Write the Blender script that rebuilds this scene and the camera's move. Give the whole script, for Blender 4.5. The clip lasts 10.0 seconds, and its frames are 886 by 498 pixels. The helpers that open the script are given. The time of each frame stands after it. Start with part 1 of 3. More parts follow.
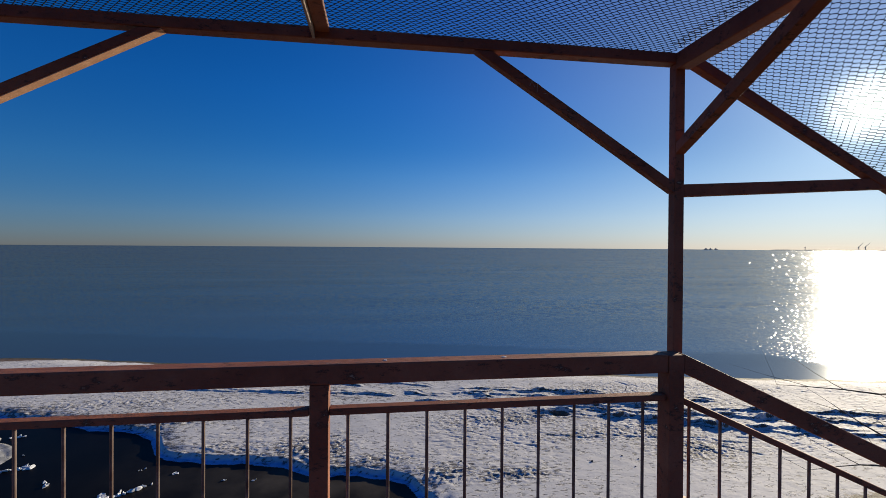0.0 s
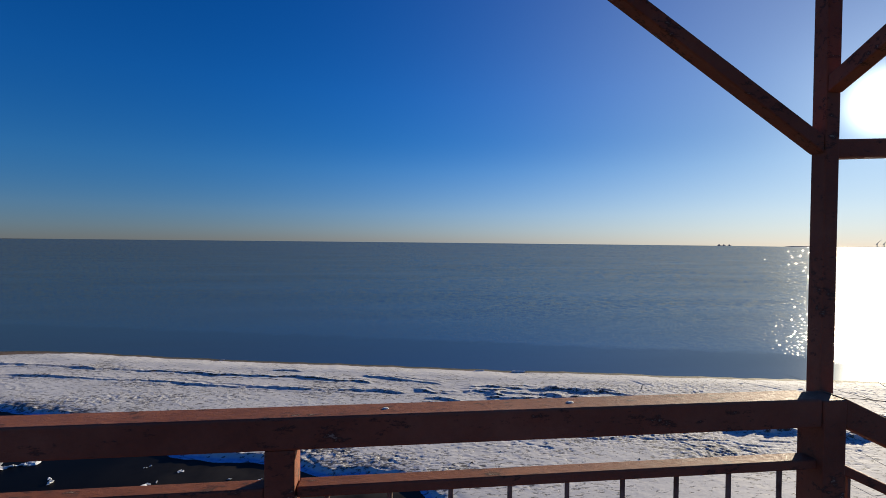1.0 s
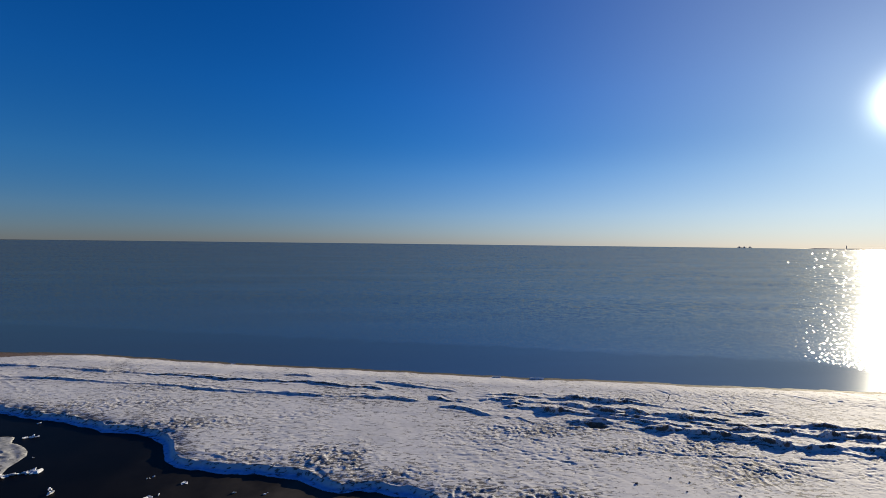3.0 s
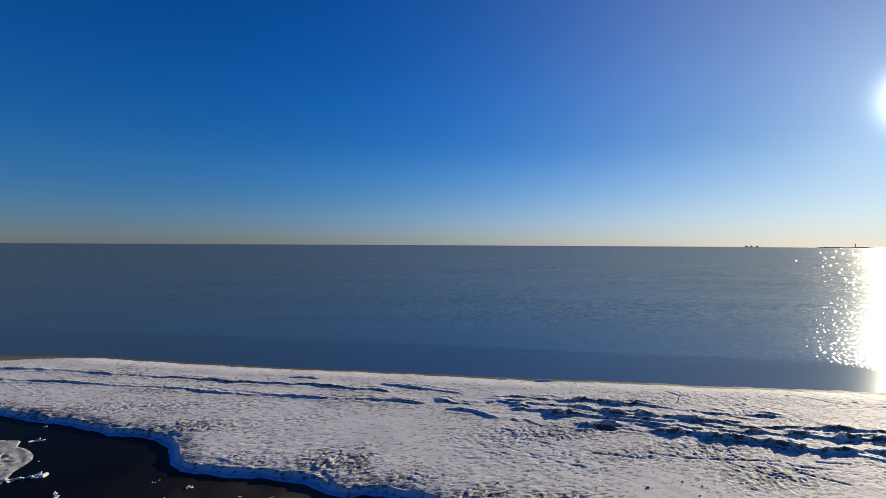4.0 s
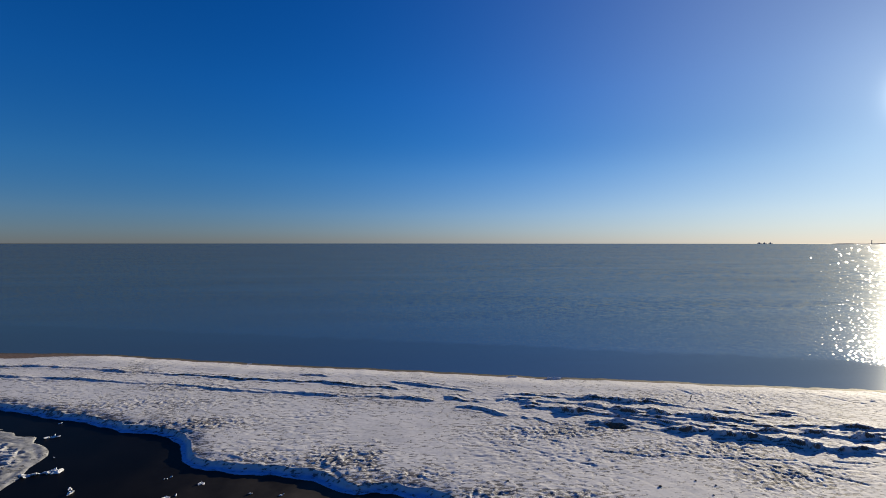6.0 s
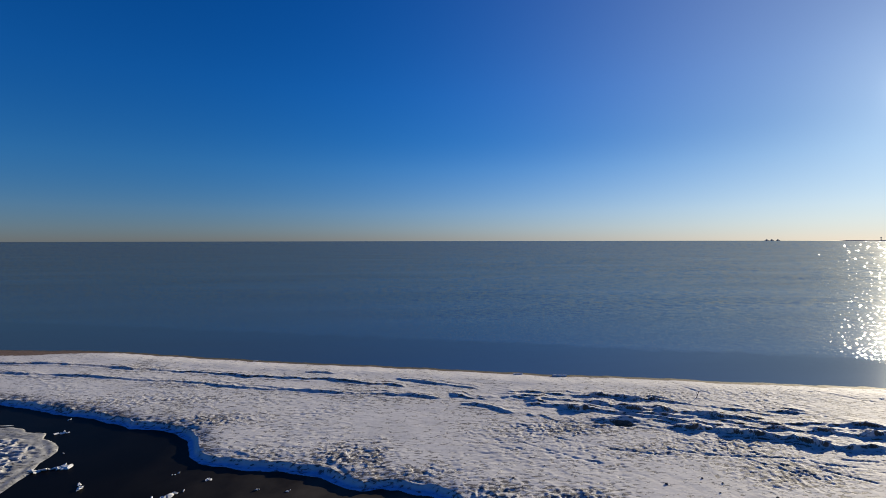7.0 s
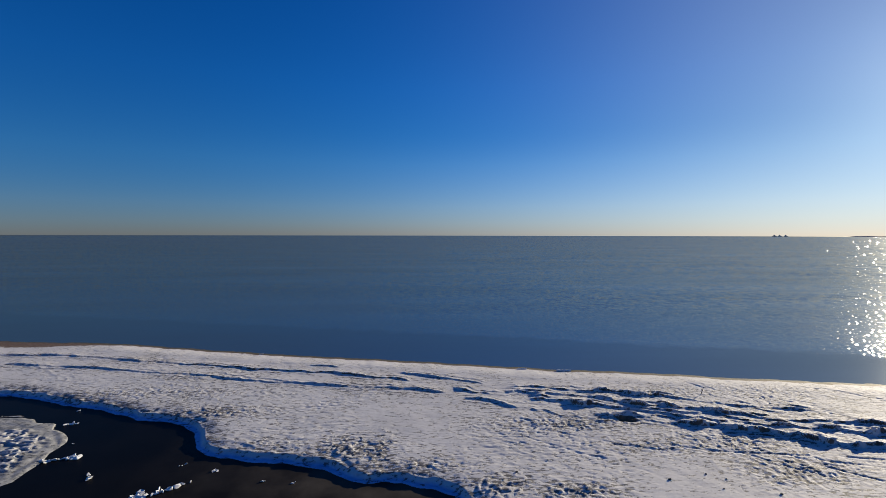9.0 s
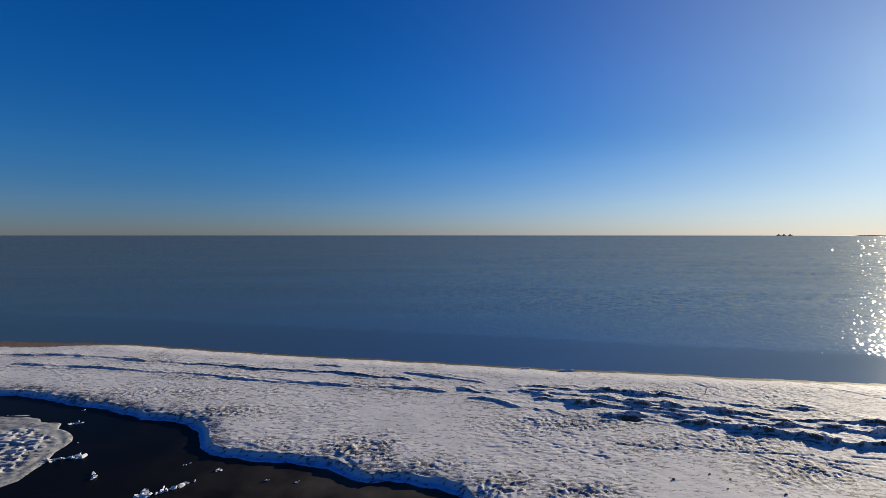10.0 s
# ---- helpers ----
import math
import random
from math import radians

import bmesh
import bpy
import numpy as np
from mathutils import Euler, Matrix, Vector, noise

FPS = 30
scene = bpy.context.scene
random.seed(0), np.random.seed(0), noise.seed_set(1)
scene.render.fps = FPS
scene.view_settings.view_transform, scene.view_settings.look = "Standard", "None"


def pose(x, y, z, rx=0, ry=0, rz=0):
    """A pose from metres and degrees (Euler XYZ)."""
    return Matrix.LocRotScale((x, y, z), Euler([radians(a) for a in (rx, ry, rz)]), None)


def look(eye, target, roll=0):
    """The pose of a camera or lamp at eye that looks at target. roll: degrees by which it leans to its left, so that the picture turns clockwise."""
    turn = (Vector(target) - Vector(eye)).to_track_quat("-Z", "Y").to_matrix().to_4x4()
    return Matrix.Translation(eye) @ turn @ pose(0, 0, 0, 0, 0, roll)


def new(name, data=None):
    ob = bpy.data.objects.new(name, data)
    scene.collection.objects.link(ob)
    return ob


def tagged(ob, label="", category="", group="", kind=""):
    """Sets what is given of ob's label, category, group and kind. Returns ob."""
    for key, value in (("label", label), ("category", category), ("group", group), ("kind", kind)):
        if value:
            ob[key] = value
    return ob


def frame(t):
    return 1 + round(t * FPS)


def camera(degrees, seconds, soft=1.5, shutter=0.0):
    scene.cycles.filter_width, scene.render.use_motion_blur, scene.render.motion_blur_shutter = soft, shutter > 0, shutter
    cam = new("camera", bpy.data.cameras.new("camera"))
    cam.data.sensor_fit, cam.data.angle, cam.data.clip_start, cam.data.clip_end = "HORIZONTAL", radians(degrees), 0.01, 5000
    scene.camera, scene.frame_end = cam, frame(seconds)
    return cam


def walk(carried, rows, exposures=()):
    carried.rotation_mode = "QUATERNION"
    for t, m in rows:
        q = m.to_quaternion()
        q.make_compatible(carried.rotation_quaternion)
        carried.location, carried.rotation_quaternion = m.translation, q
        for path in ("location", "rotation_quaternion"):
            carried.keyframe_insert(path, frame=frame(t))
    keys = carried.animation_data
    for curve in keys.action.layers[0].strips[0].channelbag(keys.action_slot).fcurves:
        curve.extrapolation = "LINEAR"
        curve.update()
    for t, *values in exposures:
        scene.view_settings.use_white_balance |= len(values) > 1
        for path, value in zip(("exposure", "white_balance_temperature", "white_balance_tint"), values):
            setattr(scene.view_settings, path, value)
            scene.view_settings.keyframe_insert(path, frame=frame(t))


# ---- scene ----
cam = camera(88.2, 10.0, soft=0.7)
PATH = [
    (0, (-0.01, 0.909, 13.298), (0.339, 2.879, 13.286), 0.4),
    (0.5, (0.017, 1.377, 13.259), (0.352, 3.349, 13.234), 0.6),
    (1, (0.069, 1.855, 13.255), (0.376, 3.831, 13.222), 0.6),
    (1.5, (0.094, 2.362, 13.255), (0.384, 4.341, 13.227), 0.7),
    (2, (0.151, 2.758, 13.212), (0.419, 4.739, 13.185), 0.8),
    (2.5, (0.224, 3.101, 13.248), (0.48, 5.085, 13.221), 0.8),
    (4, (0.206, 3.726, 13.217), (0.429, 5.714, 13.195), 0.3),
    (4.5, (0.209, 3.755, 13.176), (0.427, 5.743, 13.157), 0.2),
    (5, (0.212, 3.828, 13.179), (0.422, 5.817, 13.157), 0.1),
    (5.5, (0.225, 3.847, 13.161), (0.423, 5.837, 13.135), 0.1),
    (7, (0.216, 3.867, 13.126), (0.379, 5.86, 13.086), -0.1),
    (7.5, (0.204, 3.882, 13.113), (0.362, 5.875, 13.065), -0.0),
    (8, (0.229, 3.86, 13.122), (0.38, 5.854, 13.069), 0.0),
    (8.5, (0.227, 3.85, 13.132), (0.373, 5.843, 13.072), 0.1),
    (9, (0.242, 3.85, 13.145), (0.383, 5.844, 13.081), 0.1),
    (9.5, (0.24, 3.862, 13.128), (0.375, 5.857, 13.064), 0.0),
    (10, (0.239, 3.842, 13.141), (0.368, 5.837, 13.076), 0.0),
]
walk(cam, [(t, look(eye, target, roll)) for t, eye, target, roll in PATH])

# ---- world and sun ----
SUN = Vector((0.778, 0.588, 0.222)).normalized()
ELEV, AZIM = math.asin(SUN.z), math.atan2(SUN.x, SUN.y)
# the air's tint by height over the horizon; the haze round the sun: power, gain, colour
AIR = [(0.0, (0.45, 0.43, 0.56)), (0.06, (0.66, 0.66, 0.78)), (0.15, (0.66, 0.86, 1.02)), (0.3, (0.46, 0.93, 1.26)), (0.5, (0.3, 0.9, 1.33))]
LOBES = [(1600, 42.0, (0.95, 1.0, 0.85)), (120, 1.8, (0.95, 0.97, 0.8)), (14, 1.5, (0.96, 0.92, 0.74)), (6, 1.1, (0.84, 0.74, 0.5))]
world = bpy.data.worlds.new("sky")
scene.world = world
world.use_nodes = True
wn = world.node_tree.nodes
sky = wn.new("ShaderNodeTexSky")
sky.sky_type, sky.sun_disc = "NISHITA", False
sky.sun_elevation, sky.sun_rotation = ELEV, AZIM
sky.altitude, sky.air_density, sky.dust_density, sky.ozone_density = 2400, 1.0, 0.2, 4.0
links = world.node_tree.links


def sky_math(op, a, b=None, c=None, clamp=False):
    node = wn.new("ShaderNodeMath")
    node.operation, node.use_clamp = op, clamp
    for k, v in enumerate((a, b, c)):
        if isinstance(v, (int, float)):
            node.inputs[k].default_value = v
        elif v is not None:
            links.new(v, node.inputs[k])
    return node.outputs[0]


def sky_mix(mode, a, b, fac=1.0):
    node = wn.new("ShaderNodeMix")
    node.data_type, node.blend_type = "RGBA", mode
    for k, v in ((0, fac), (6, a), (7, b)):
        if isinstance(v, (int, float)):
            node.inputs[k].default_value = v
        elif isinstance(v, tuple):
            node.inputs[k].default_value = (*v, 1)
        else:
            links.new(v, node.inputs[k])
    return node.outputs[2]


# clear winter air: a deep zenith, a grey-mauve haze low over the sea
place, toward, parts = wn.new("ShaderNodeTexCoord"), wn.new("ShaderNodeVectorMath"), wn.new("ShaderNodeSeparateXYZ")
toward.operation, toward.inputs[1].default_value = "DOT_PRODUCT", SUN
links.new(place.outputs["Generated"], toward.inputs[0])
links.new(place.outputs["Generated"], parts.inputs[0])
aim = toward.outputs["Value"]
deep = wn.new("ShaderNodeHueSaturation")
deep.inputs["Saturation"].default_value = 1.21
links.new(sky.outputs[0], deep.inputs["Color"])
air = wn.new("ShaderNodeValToRGB")
while len(air.color_ramp.elements) < len(AIR):
    air.color_ramp.elements.new(0.5)
for e, (p, c) in zip(air.color_ramp.elements, AIR):
    e.position, e.color = p, (*c, 1)
links.new(sky_math("MULTIPLY", parts.outputs[2], 1.0, clamp=True), air.inputs[0])
tone = sky_mix("MULTIPLY", deep.outputs[0], air.outputs[0])
tone = sky_mix("MULTIPLY", tone, (1.0, 0.93, 0.8), sky_math("POWER", aim, 8, clamp=True))
# the haze round the sun, and the lit haze along the horizon below it
for power, gain, colour in LOBES:
    lobe = sky_math("MULTIPLY", sky_math("POWER", aim, power, clamp=True), gain)
    tone = sky_mix("ADD", tone, sky_mix("MULTIPLY", lobe, colour))
low = wn.new("ShaderNodeMapRange")
low.interpolation_type = "SMOOTHSTEP"
for k, v in zip((1, 2, 3, 4), (0.0, 0.22, 1.0, 0.0)):
    low.inputs[k].default_value = v
links.new(parts.outputs[2], low.inputs[0])
band = sky_math("MULTIPLY", sky_math("MULTIPLY", sky_math("POWER", aim, 3, clamp=True), low.outputs[0]), 2.7)
tone = sky_mix("ADD", tone, sky_mix("MULTIPLY", band, (1.0, 0.93, 0.86)))
links.new(tone, wn["Background"].inputs[0])
wn["Background"].inputs[1].default_value = 0.063

sun = new("sun", bpy.data.lights.new("sun", "SUN"))
sun.data.energy, sun.data.angle, sun.data.color = 5.0, radians(0.53), (1.0, 0.87, 0.64)
sun.matrix_world = look((0, 0, 60), Vector((0, 0, 60)) - SUN)
scene.view_settings.exposure = 0.5


# ---- materials ----
def nodes_of(name):
    m = bpy.data.materials.new(name)
    m.use_nodes = True
    nt = m.node_tree
    return m, nt.nodes, nt.links, nt.nodes["Principled BSDF"]


def noise_node(n, l, vec, scale, detail=4.0, rough=0.55):
    t = n.new("ShaderNodeTexNoise")
    t.inputs["Scale"].default_value, t.inputs["Detail"].default_value = scale, detail
    t.inputs["Roughness"].default_value = rough
    if vec:
        l.new(vec, t.inputs["Vector"])
    return t.outputs["Fac"]


def ramp(n, l, fac, stops):
    r = n.new("ShaderNodeValToRGB")
    el = r.color_ramp.elements
    while len(el) < len(stops):
        el.new(0.5)
    for e, (p, c) in zip(el, stops):
        e.position, e.color = p, (*c, 1)
    l.new(fac, r.inputs[0])
    return r.outputs[0]


def mix(n, l, fac, a, b, mode="MIX"):
    m = n.new("ShaderNodeMix")
    m.data_type, m.blend_type = "RGBA", mode
    for v, s in ((fac, 0), (a, 6), (b, 7)):
        if isinstance(v, (int, float)):
            m.inputs[s].default_value = v
        elif isinstance(v, tuple):
            m.inputs[s].default_value = (*v, 1)
        else:
            l.new(v, m.inputs[s])
    return m.outputs[2]


def bump(n, l, height, strength, distance, normal=None):
    b = n.new("ShaderNodeBump")
    b.inputs["Strength"].default_value, b.inputs["Distance"].default_value = strength, distance
    l.new(height, b.inputs["Height"])
    if normal:
        l.new(normal, b.inputs["Normal"])
    return b.outputs[0]


def coords(n, l, scale=(1, 1, 1), kind="Object"):
    c, m = n.new("ShaderNodeTexCoord"), n.new("ShaderNodeMapping")
    m.inputs["Scale"].default_value = scale
    l.new(c.outputs[kind], m.inputs[0])
    return m.outputs[0]


def timber_material():
    m, n, l, p = nodes_of("brown_painted_timber")
    v = coords(n, l, (1, 1, 1))
    stain = noise_node(n, l, v, 3.0, 5)
    fine = noise_node(n, l, v, 45.0, 5, 0.7)
    col = ramp(n, l, stain, [(0.3, (0.22, 0.07, 0.036)), (0.55, (0.3, 0.105, 0.055)), (0.75, (0.36, 0.145, 0.08))])
    flake = noise_node(n, l, coords(n, l, (0.45, 1, 1)), 26.0, 8, 0.75)
    patch = noise_node(n, l, v, 4.0, 3)
    both = n.new("ShaderNodeMath")
    both.operation, both.inputs[1].default_value = "MULTIPLY_ADD", 0.35
    l.new(patch, both.inputs[0])
    l.new(flake, both.inputs[2])
    col = mix(n, l, ramp(n, l, both.outputs[0], [(0.74, (0, 0, 0)), (0.8, (1, 1, 1))]), col, (0.1, 0.042, 0.026))
    col = mix(n, l, ramp(n, l, both.outputs[0], [(0.83, (0, 0, 0)), (0.86, (1, 1, 1))]), col, (0.36, 0.27, 0.2))
    col = mix(n, l, 0.4, col, ramp(n, l, fine, [(0.3, (0.45, 0.45, 0.45)), (0.7, (1, 1, 1))]), "MULTIPLY")
    l.new(col, p.inputs["Base Color"])
    l.new(ramp(n, l, fine, [(0.3, (0.55,) * 3), (0.8, (0.85,) * 3)]), p.inputs["Roughness"])
    p.inputs["Specular IOR Level"].default_value = 0.3
    l.new(bump(n, l, both.outputs[0], 0.5, 0.01, bump(n, l, fine, 0.35, 0.004)), p.inputs["Normal"])
    return m


def rod_material():
    m, n, l, p = nodes_of("dull_metal_rod")
    v = coords(n, l)
    l.new(ramp(n, l, noise_node(n, l, v, 9.0, 6), [(0.35, (0.1, 0.055, 0.04)), (0.7, (0.26, 0.2, 0.17))]), p.inputs["Base Color"])
    p.inputs["Roughness"].default_value = 0.5
    p.inputs["Metallic"].default_value = 0.3
    return m


def wire_material():
    m, n, l, p = nodes_of("galvanised_wire")
    l.new(ramp(n, l, noise_node(n, l, coords(n, l), 6.0, 3), [(0.3, (0.015, 0.015, 0.018)), (0.7, (0.035, 0.034, 0.036))]), p.inputs["Base Color"])
    p.inputs["Metallic"].default_value, p.inputs["Roughness"].default_value = 0.0, 0.8
    p.inputs["Specular IOR Level"].default_value = 0.1
    return m


def ground_material():
    m, n, l, p = nodes_of("snow_and_sand")
    v = coords(n, l)
    soft = noise_node(n, l, v, 0.25, 4)
    grain = noise_node(n, l, v, 3.0, 6, 0.65)
    snow = ramp(n, l, soft, [(0.3, (0.57, 0.56, 0.56)), (0.7, (0.66, 0.645, 0.64))])
    snow = mix(n, l, 0.35, snow, ramp(n, l, grain, [(0.3, (0.72, 0.70, 0.68)), (0.6, (1, 1, 1))]), "MULTIPLY")
    sand = ramp(n, l, grain, [(0.3, (0.09, 0.06, 0.042)), (0.7, (0.2, 0.14, 0.1))])
    # sand without snow, and shade painted as dark sand on ridges and hole
    sand_shade = n.new("ShaderNodeAttribute")
    sand_shade.attribute_name = "sand_shade"
    ragged = n.new("ShaderNodeMath")
    ragged.operation, ragged.inputs[1].default_value = "MULTIPLY_ADD", 0.7
    l.new(noise_node(n, l, v, 2.6, 6, 0.7), ragged.inputs[0])
    l.new(sand_shade.outputs["Fac"], ragged.inputs[2])
    cover = ramp(n, l, ragged.outputs[0], [(0.74, (1, 1, 1)), (0.84, (0, 0, 0))])
    # dark ground by the waterline, and added on the unseen dune to cut bounce
    grass = n.new("ShaderNodeAttribute")
    grass.attribute_name = "dune"
    sand = mix(n, l, grass.outputs["Fac"], sand, ramp(n, l, grain, [(0.3, (0.05, 0.045, 0.03)), (0.7, (0.12, 0.1, 0.065))]))
    # flecks of sand, grass ends, wrack and painted dent shade; thickest where snow is trodden
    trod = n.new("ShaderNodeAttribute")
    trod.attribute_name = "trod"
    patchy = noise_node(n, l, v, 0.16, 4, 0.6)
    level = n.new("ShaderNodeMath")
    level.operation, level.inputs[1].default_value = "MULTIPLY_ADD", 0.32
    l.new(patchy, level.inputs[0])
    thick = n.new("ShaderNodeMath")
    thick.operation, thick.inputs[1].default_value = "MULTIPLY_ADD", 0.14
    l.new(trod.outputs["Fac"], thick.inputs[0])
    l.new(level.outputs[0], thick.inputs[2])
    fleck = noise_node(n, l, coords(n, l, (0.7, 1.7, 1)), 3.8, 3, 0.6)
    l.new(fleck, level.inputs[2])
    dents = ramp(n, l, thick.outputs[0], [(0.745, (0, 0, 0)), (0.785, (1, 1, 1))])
    crumb_shade = ramp(n, l, thick.outputs[0], [(0.785, (0, 0, 0)), (0.815, (0.85, 0.85, 0.85))])
    # blue put into the shelf's colour for the bank's shade
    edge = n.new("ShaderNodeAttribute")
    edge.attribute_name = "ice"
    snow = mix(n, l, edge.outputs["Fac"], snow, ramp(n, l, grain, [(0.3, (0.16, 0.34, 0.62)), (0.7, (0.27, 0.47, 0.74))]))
    slush = n.new("ShaderNodeAttribute")
    slush.attribute_name = "slush"
    snow = mix(n, l, slush.outputs["Fac"], snow, ramp(n, l, noise_node(n, l, v, 1.4, 6, 0.65), [(0.35, (0.16, 0.165, 0.17)), (0.65, (0.44, 0.44, 0.43))]))
    snow = mix(n, l, crumb_shade, snow, (0.075, 0.068, 0.066))
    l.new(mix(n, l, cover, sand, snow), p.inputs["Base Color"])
    p.inputs["Roughness"].default_value = 0.75
    p.inputs["Specular IOR Level"].default_value = 0.2
    crust = bump(n, l, noise_node(n, l, coords(n, l, (0.9, 1.2, 1)), 1.1, 5, 0.6), 0.5, 0.1)
    fine = bump(n, l, noise_node(n, l, coords(n, l, (1.0, 1.3, 1)), 9.0, 4, 0.7), 0.35, 0.02, crust)
    hollow = n.new("ShaderNodeMath")
    hollow.operation, hollow.inputs[0].default_value = "SUBTRACT", 1.0
    l.new(dents, hollow.inputs[1])
    l.new(bump(n, l, hollow.outputs[0], 0.8, 0.06, fine), p.inputs["Normal"])
    return m


def sea_material():
    m, n, l, p = nodes_of("sea_water")
    n.remove(p)

    def math_node(op, a, b=None, c=None, clamp=False):
        node = n.new("ShaderNodeMath")
        node.operation, node.use_clamp = op, clamp
        for k, v in enumerate((a, b, c)):
            if isinstance(v, (int, float)):
                node.inputs[k].default_value = v
            elif v is not None:
                l.new(v, node.inputs[k])
        return node.outputs[0]

    def span(value, a, b, c=0.0, d=1.0):
        node = n.new("ShaderNodeMapRange")
        node.interpolation_type = "SMOOTHSTEP"
        for k, v in zip((1, 2, 3, 4), (a, b, c, d)):
            node.inputs[k].default_value = v
        l.new(value, node.inputs[0])
        return node.outputs[0]

    # a calm strip follows the shore and narrows to the east
    xyz, where = n.new("ShaderNodeSeparateXYZ"), coords(n, l)
    l.new(where, xyz.inputs[0])
    x, y = xyz.outputs[0], xyz.outputs[1]
    off = math_node("MULTIPLY_ADD", x, 0.29, y)
    off = math_node("MULTIPLY_ADD", noise_node(n, l, coords(n, l, (0.35, 0.35, 1)), 1.0, 4), 5.0, off)
    off = math_node("ADD", off, span(x, 49.5, 54.5, 0.0, 8.0))
    open_sea, ruffled = span(off, 66.0, 68.5), span(off, 58.0, 95.0)
    # wave facets spaced by bearing and dip, stretched to fit the camera's view
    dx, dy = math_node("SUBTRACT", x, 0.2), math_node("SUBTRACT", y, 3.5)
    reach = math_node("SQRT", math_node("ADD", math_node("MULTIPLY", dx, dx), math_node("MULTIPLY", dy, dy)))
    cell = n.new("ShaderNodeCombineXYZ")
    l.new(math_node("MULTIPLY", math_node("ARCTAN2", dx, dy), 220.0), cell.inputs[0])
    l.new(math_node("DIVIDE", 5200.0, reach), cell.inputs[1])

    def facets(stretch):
        """Noise over the facets, stretched across and down the view."""
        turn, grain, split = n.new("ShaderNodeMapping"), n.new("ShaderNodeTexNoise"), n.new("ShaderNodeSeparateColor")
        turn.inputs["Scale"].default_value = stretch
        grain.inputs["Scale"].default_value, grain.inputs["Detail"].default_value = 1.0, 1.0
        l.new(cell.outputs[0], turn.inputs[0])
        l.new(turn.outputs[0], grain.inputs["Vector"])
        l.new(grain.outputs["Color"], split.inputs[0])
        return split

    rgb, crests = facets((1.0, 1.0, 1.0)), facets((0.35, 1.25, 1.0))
    # facet lean grows with distance, to keep the glitter's edge upright in view
    reach_gain = span(reach, 60.0, 450.0, 0.97, 1.6)

    def tilted(source, side, ahead, amount):
        """The normal of facets that lean across and along the sun's bearing."""
        a = math_node("MULTIPLY", math_node("MULTIPLY", math_node("SUBTRACT", source.outputs[0], 0.5), side), amount)
        b = math_node("MULTIPLY", math_node("MULTIPLY", math_node("SUBTRACT", source.outputs[1], 0.5), ahead), amount)
        lean, unit = n.new("ShaderNodeCombineXYZ"), n.new("ShaderNodeVectorMath")
        l.new(math_node("ADD", math_node("MULTIPLY", a, 0.603), math_node("MULTIPLY", b, 0.798)), lean.inputs[0])
        l.new(math_node("ADD", math_node("MULTIPLY", a, -0.798), math_node("MULTIPLY", b, 0.603)), lean.inputs[1])
        lean.inputs[2].default_value, unit.operation = 1.0, "NORMALIZE"
        l.new(lean.outputs[0], unit.inputs[0])
        return unit.outputs[0]

    # gusts ruffle the water in long patches, less with distance from the viewpoint
    gust = noise_node(n, l, coords(n, l, (0.006, 0.03, 1)), 1.0, 4)
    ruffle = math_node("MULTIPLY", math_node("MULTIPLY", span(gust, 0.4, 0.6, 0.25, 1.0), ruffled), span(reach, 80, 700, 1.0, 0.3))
    body, broad, glint = n.new("ShaderNodeBsdfDiffuse"), n.new("ShaderNodeBsdfGlossy"), n.new("ShaderNodeBsdfGlossy")
    first, second = n.new("ShaderNodeMixShader"), n.new("ShaderNodeMixShader")
    l.new(ramp(n, l, noise_node(n, l, coords(n, l, (0.004, 0.02, 1)), 1.0, 4), [(0.3, (0.044, 0.052, 0.044)), (0.7, (0.056, 0.064, 0.054))]), body.inputs["Color"])
    broad.inputs["Color"].default_value = (0.88, 0.89, 0.9, 1)
    l.new(span(ruffled, 0.0, 1.0, 0.12, 0.18), broad.inputs["Roughness"])
    l.new(tilted(crests, 0.2, 0.36, ruffle), broad.inputs["Normal"])
    glint.inputs["Color"].default_value, glint.inputs["Roughness"].default_value = (1.0, 0.97, 0.93, 1), 0.1
    l.new(tilted(rgb, 1.3, 0.42, reach_gain), glint.inputs["Normal"])
    streak = ramp(n, l, noise_node(n, l, coords(n, l, (0.012, 0.05, 1)), 1.0, 5), [(0.3, (0.25,) * 3), (0.7, (0.31,) * 3)])
    l.new(streak, first.inputs[0])
    l.new(body.outputs[0], first.inputs[1])
    l.new(broad.outputs[0], first.inputs[2])
    l.new(math_node("MULTIPLY", open_sea, 0.08), second.inputs[0])
    l.new(first.outputs[0], second.inputs[1])
    l.new(glint.outputs[0], second.inputs[2])
    l.new(second.outputs[0], n["Material Output"].inputs["Surface"])
    return m


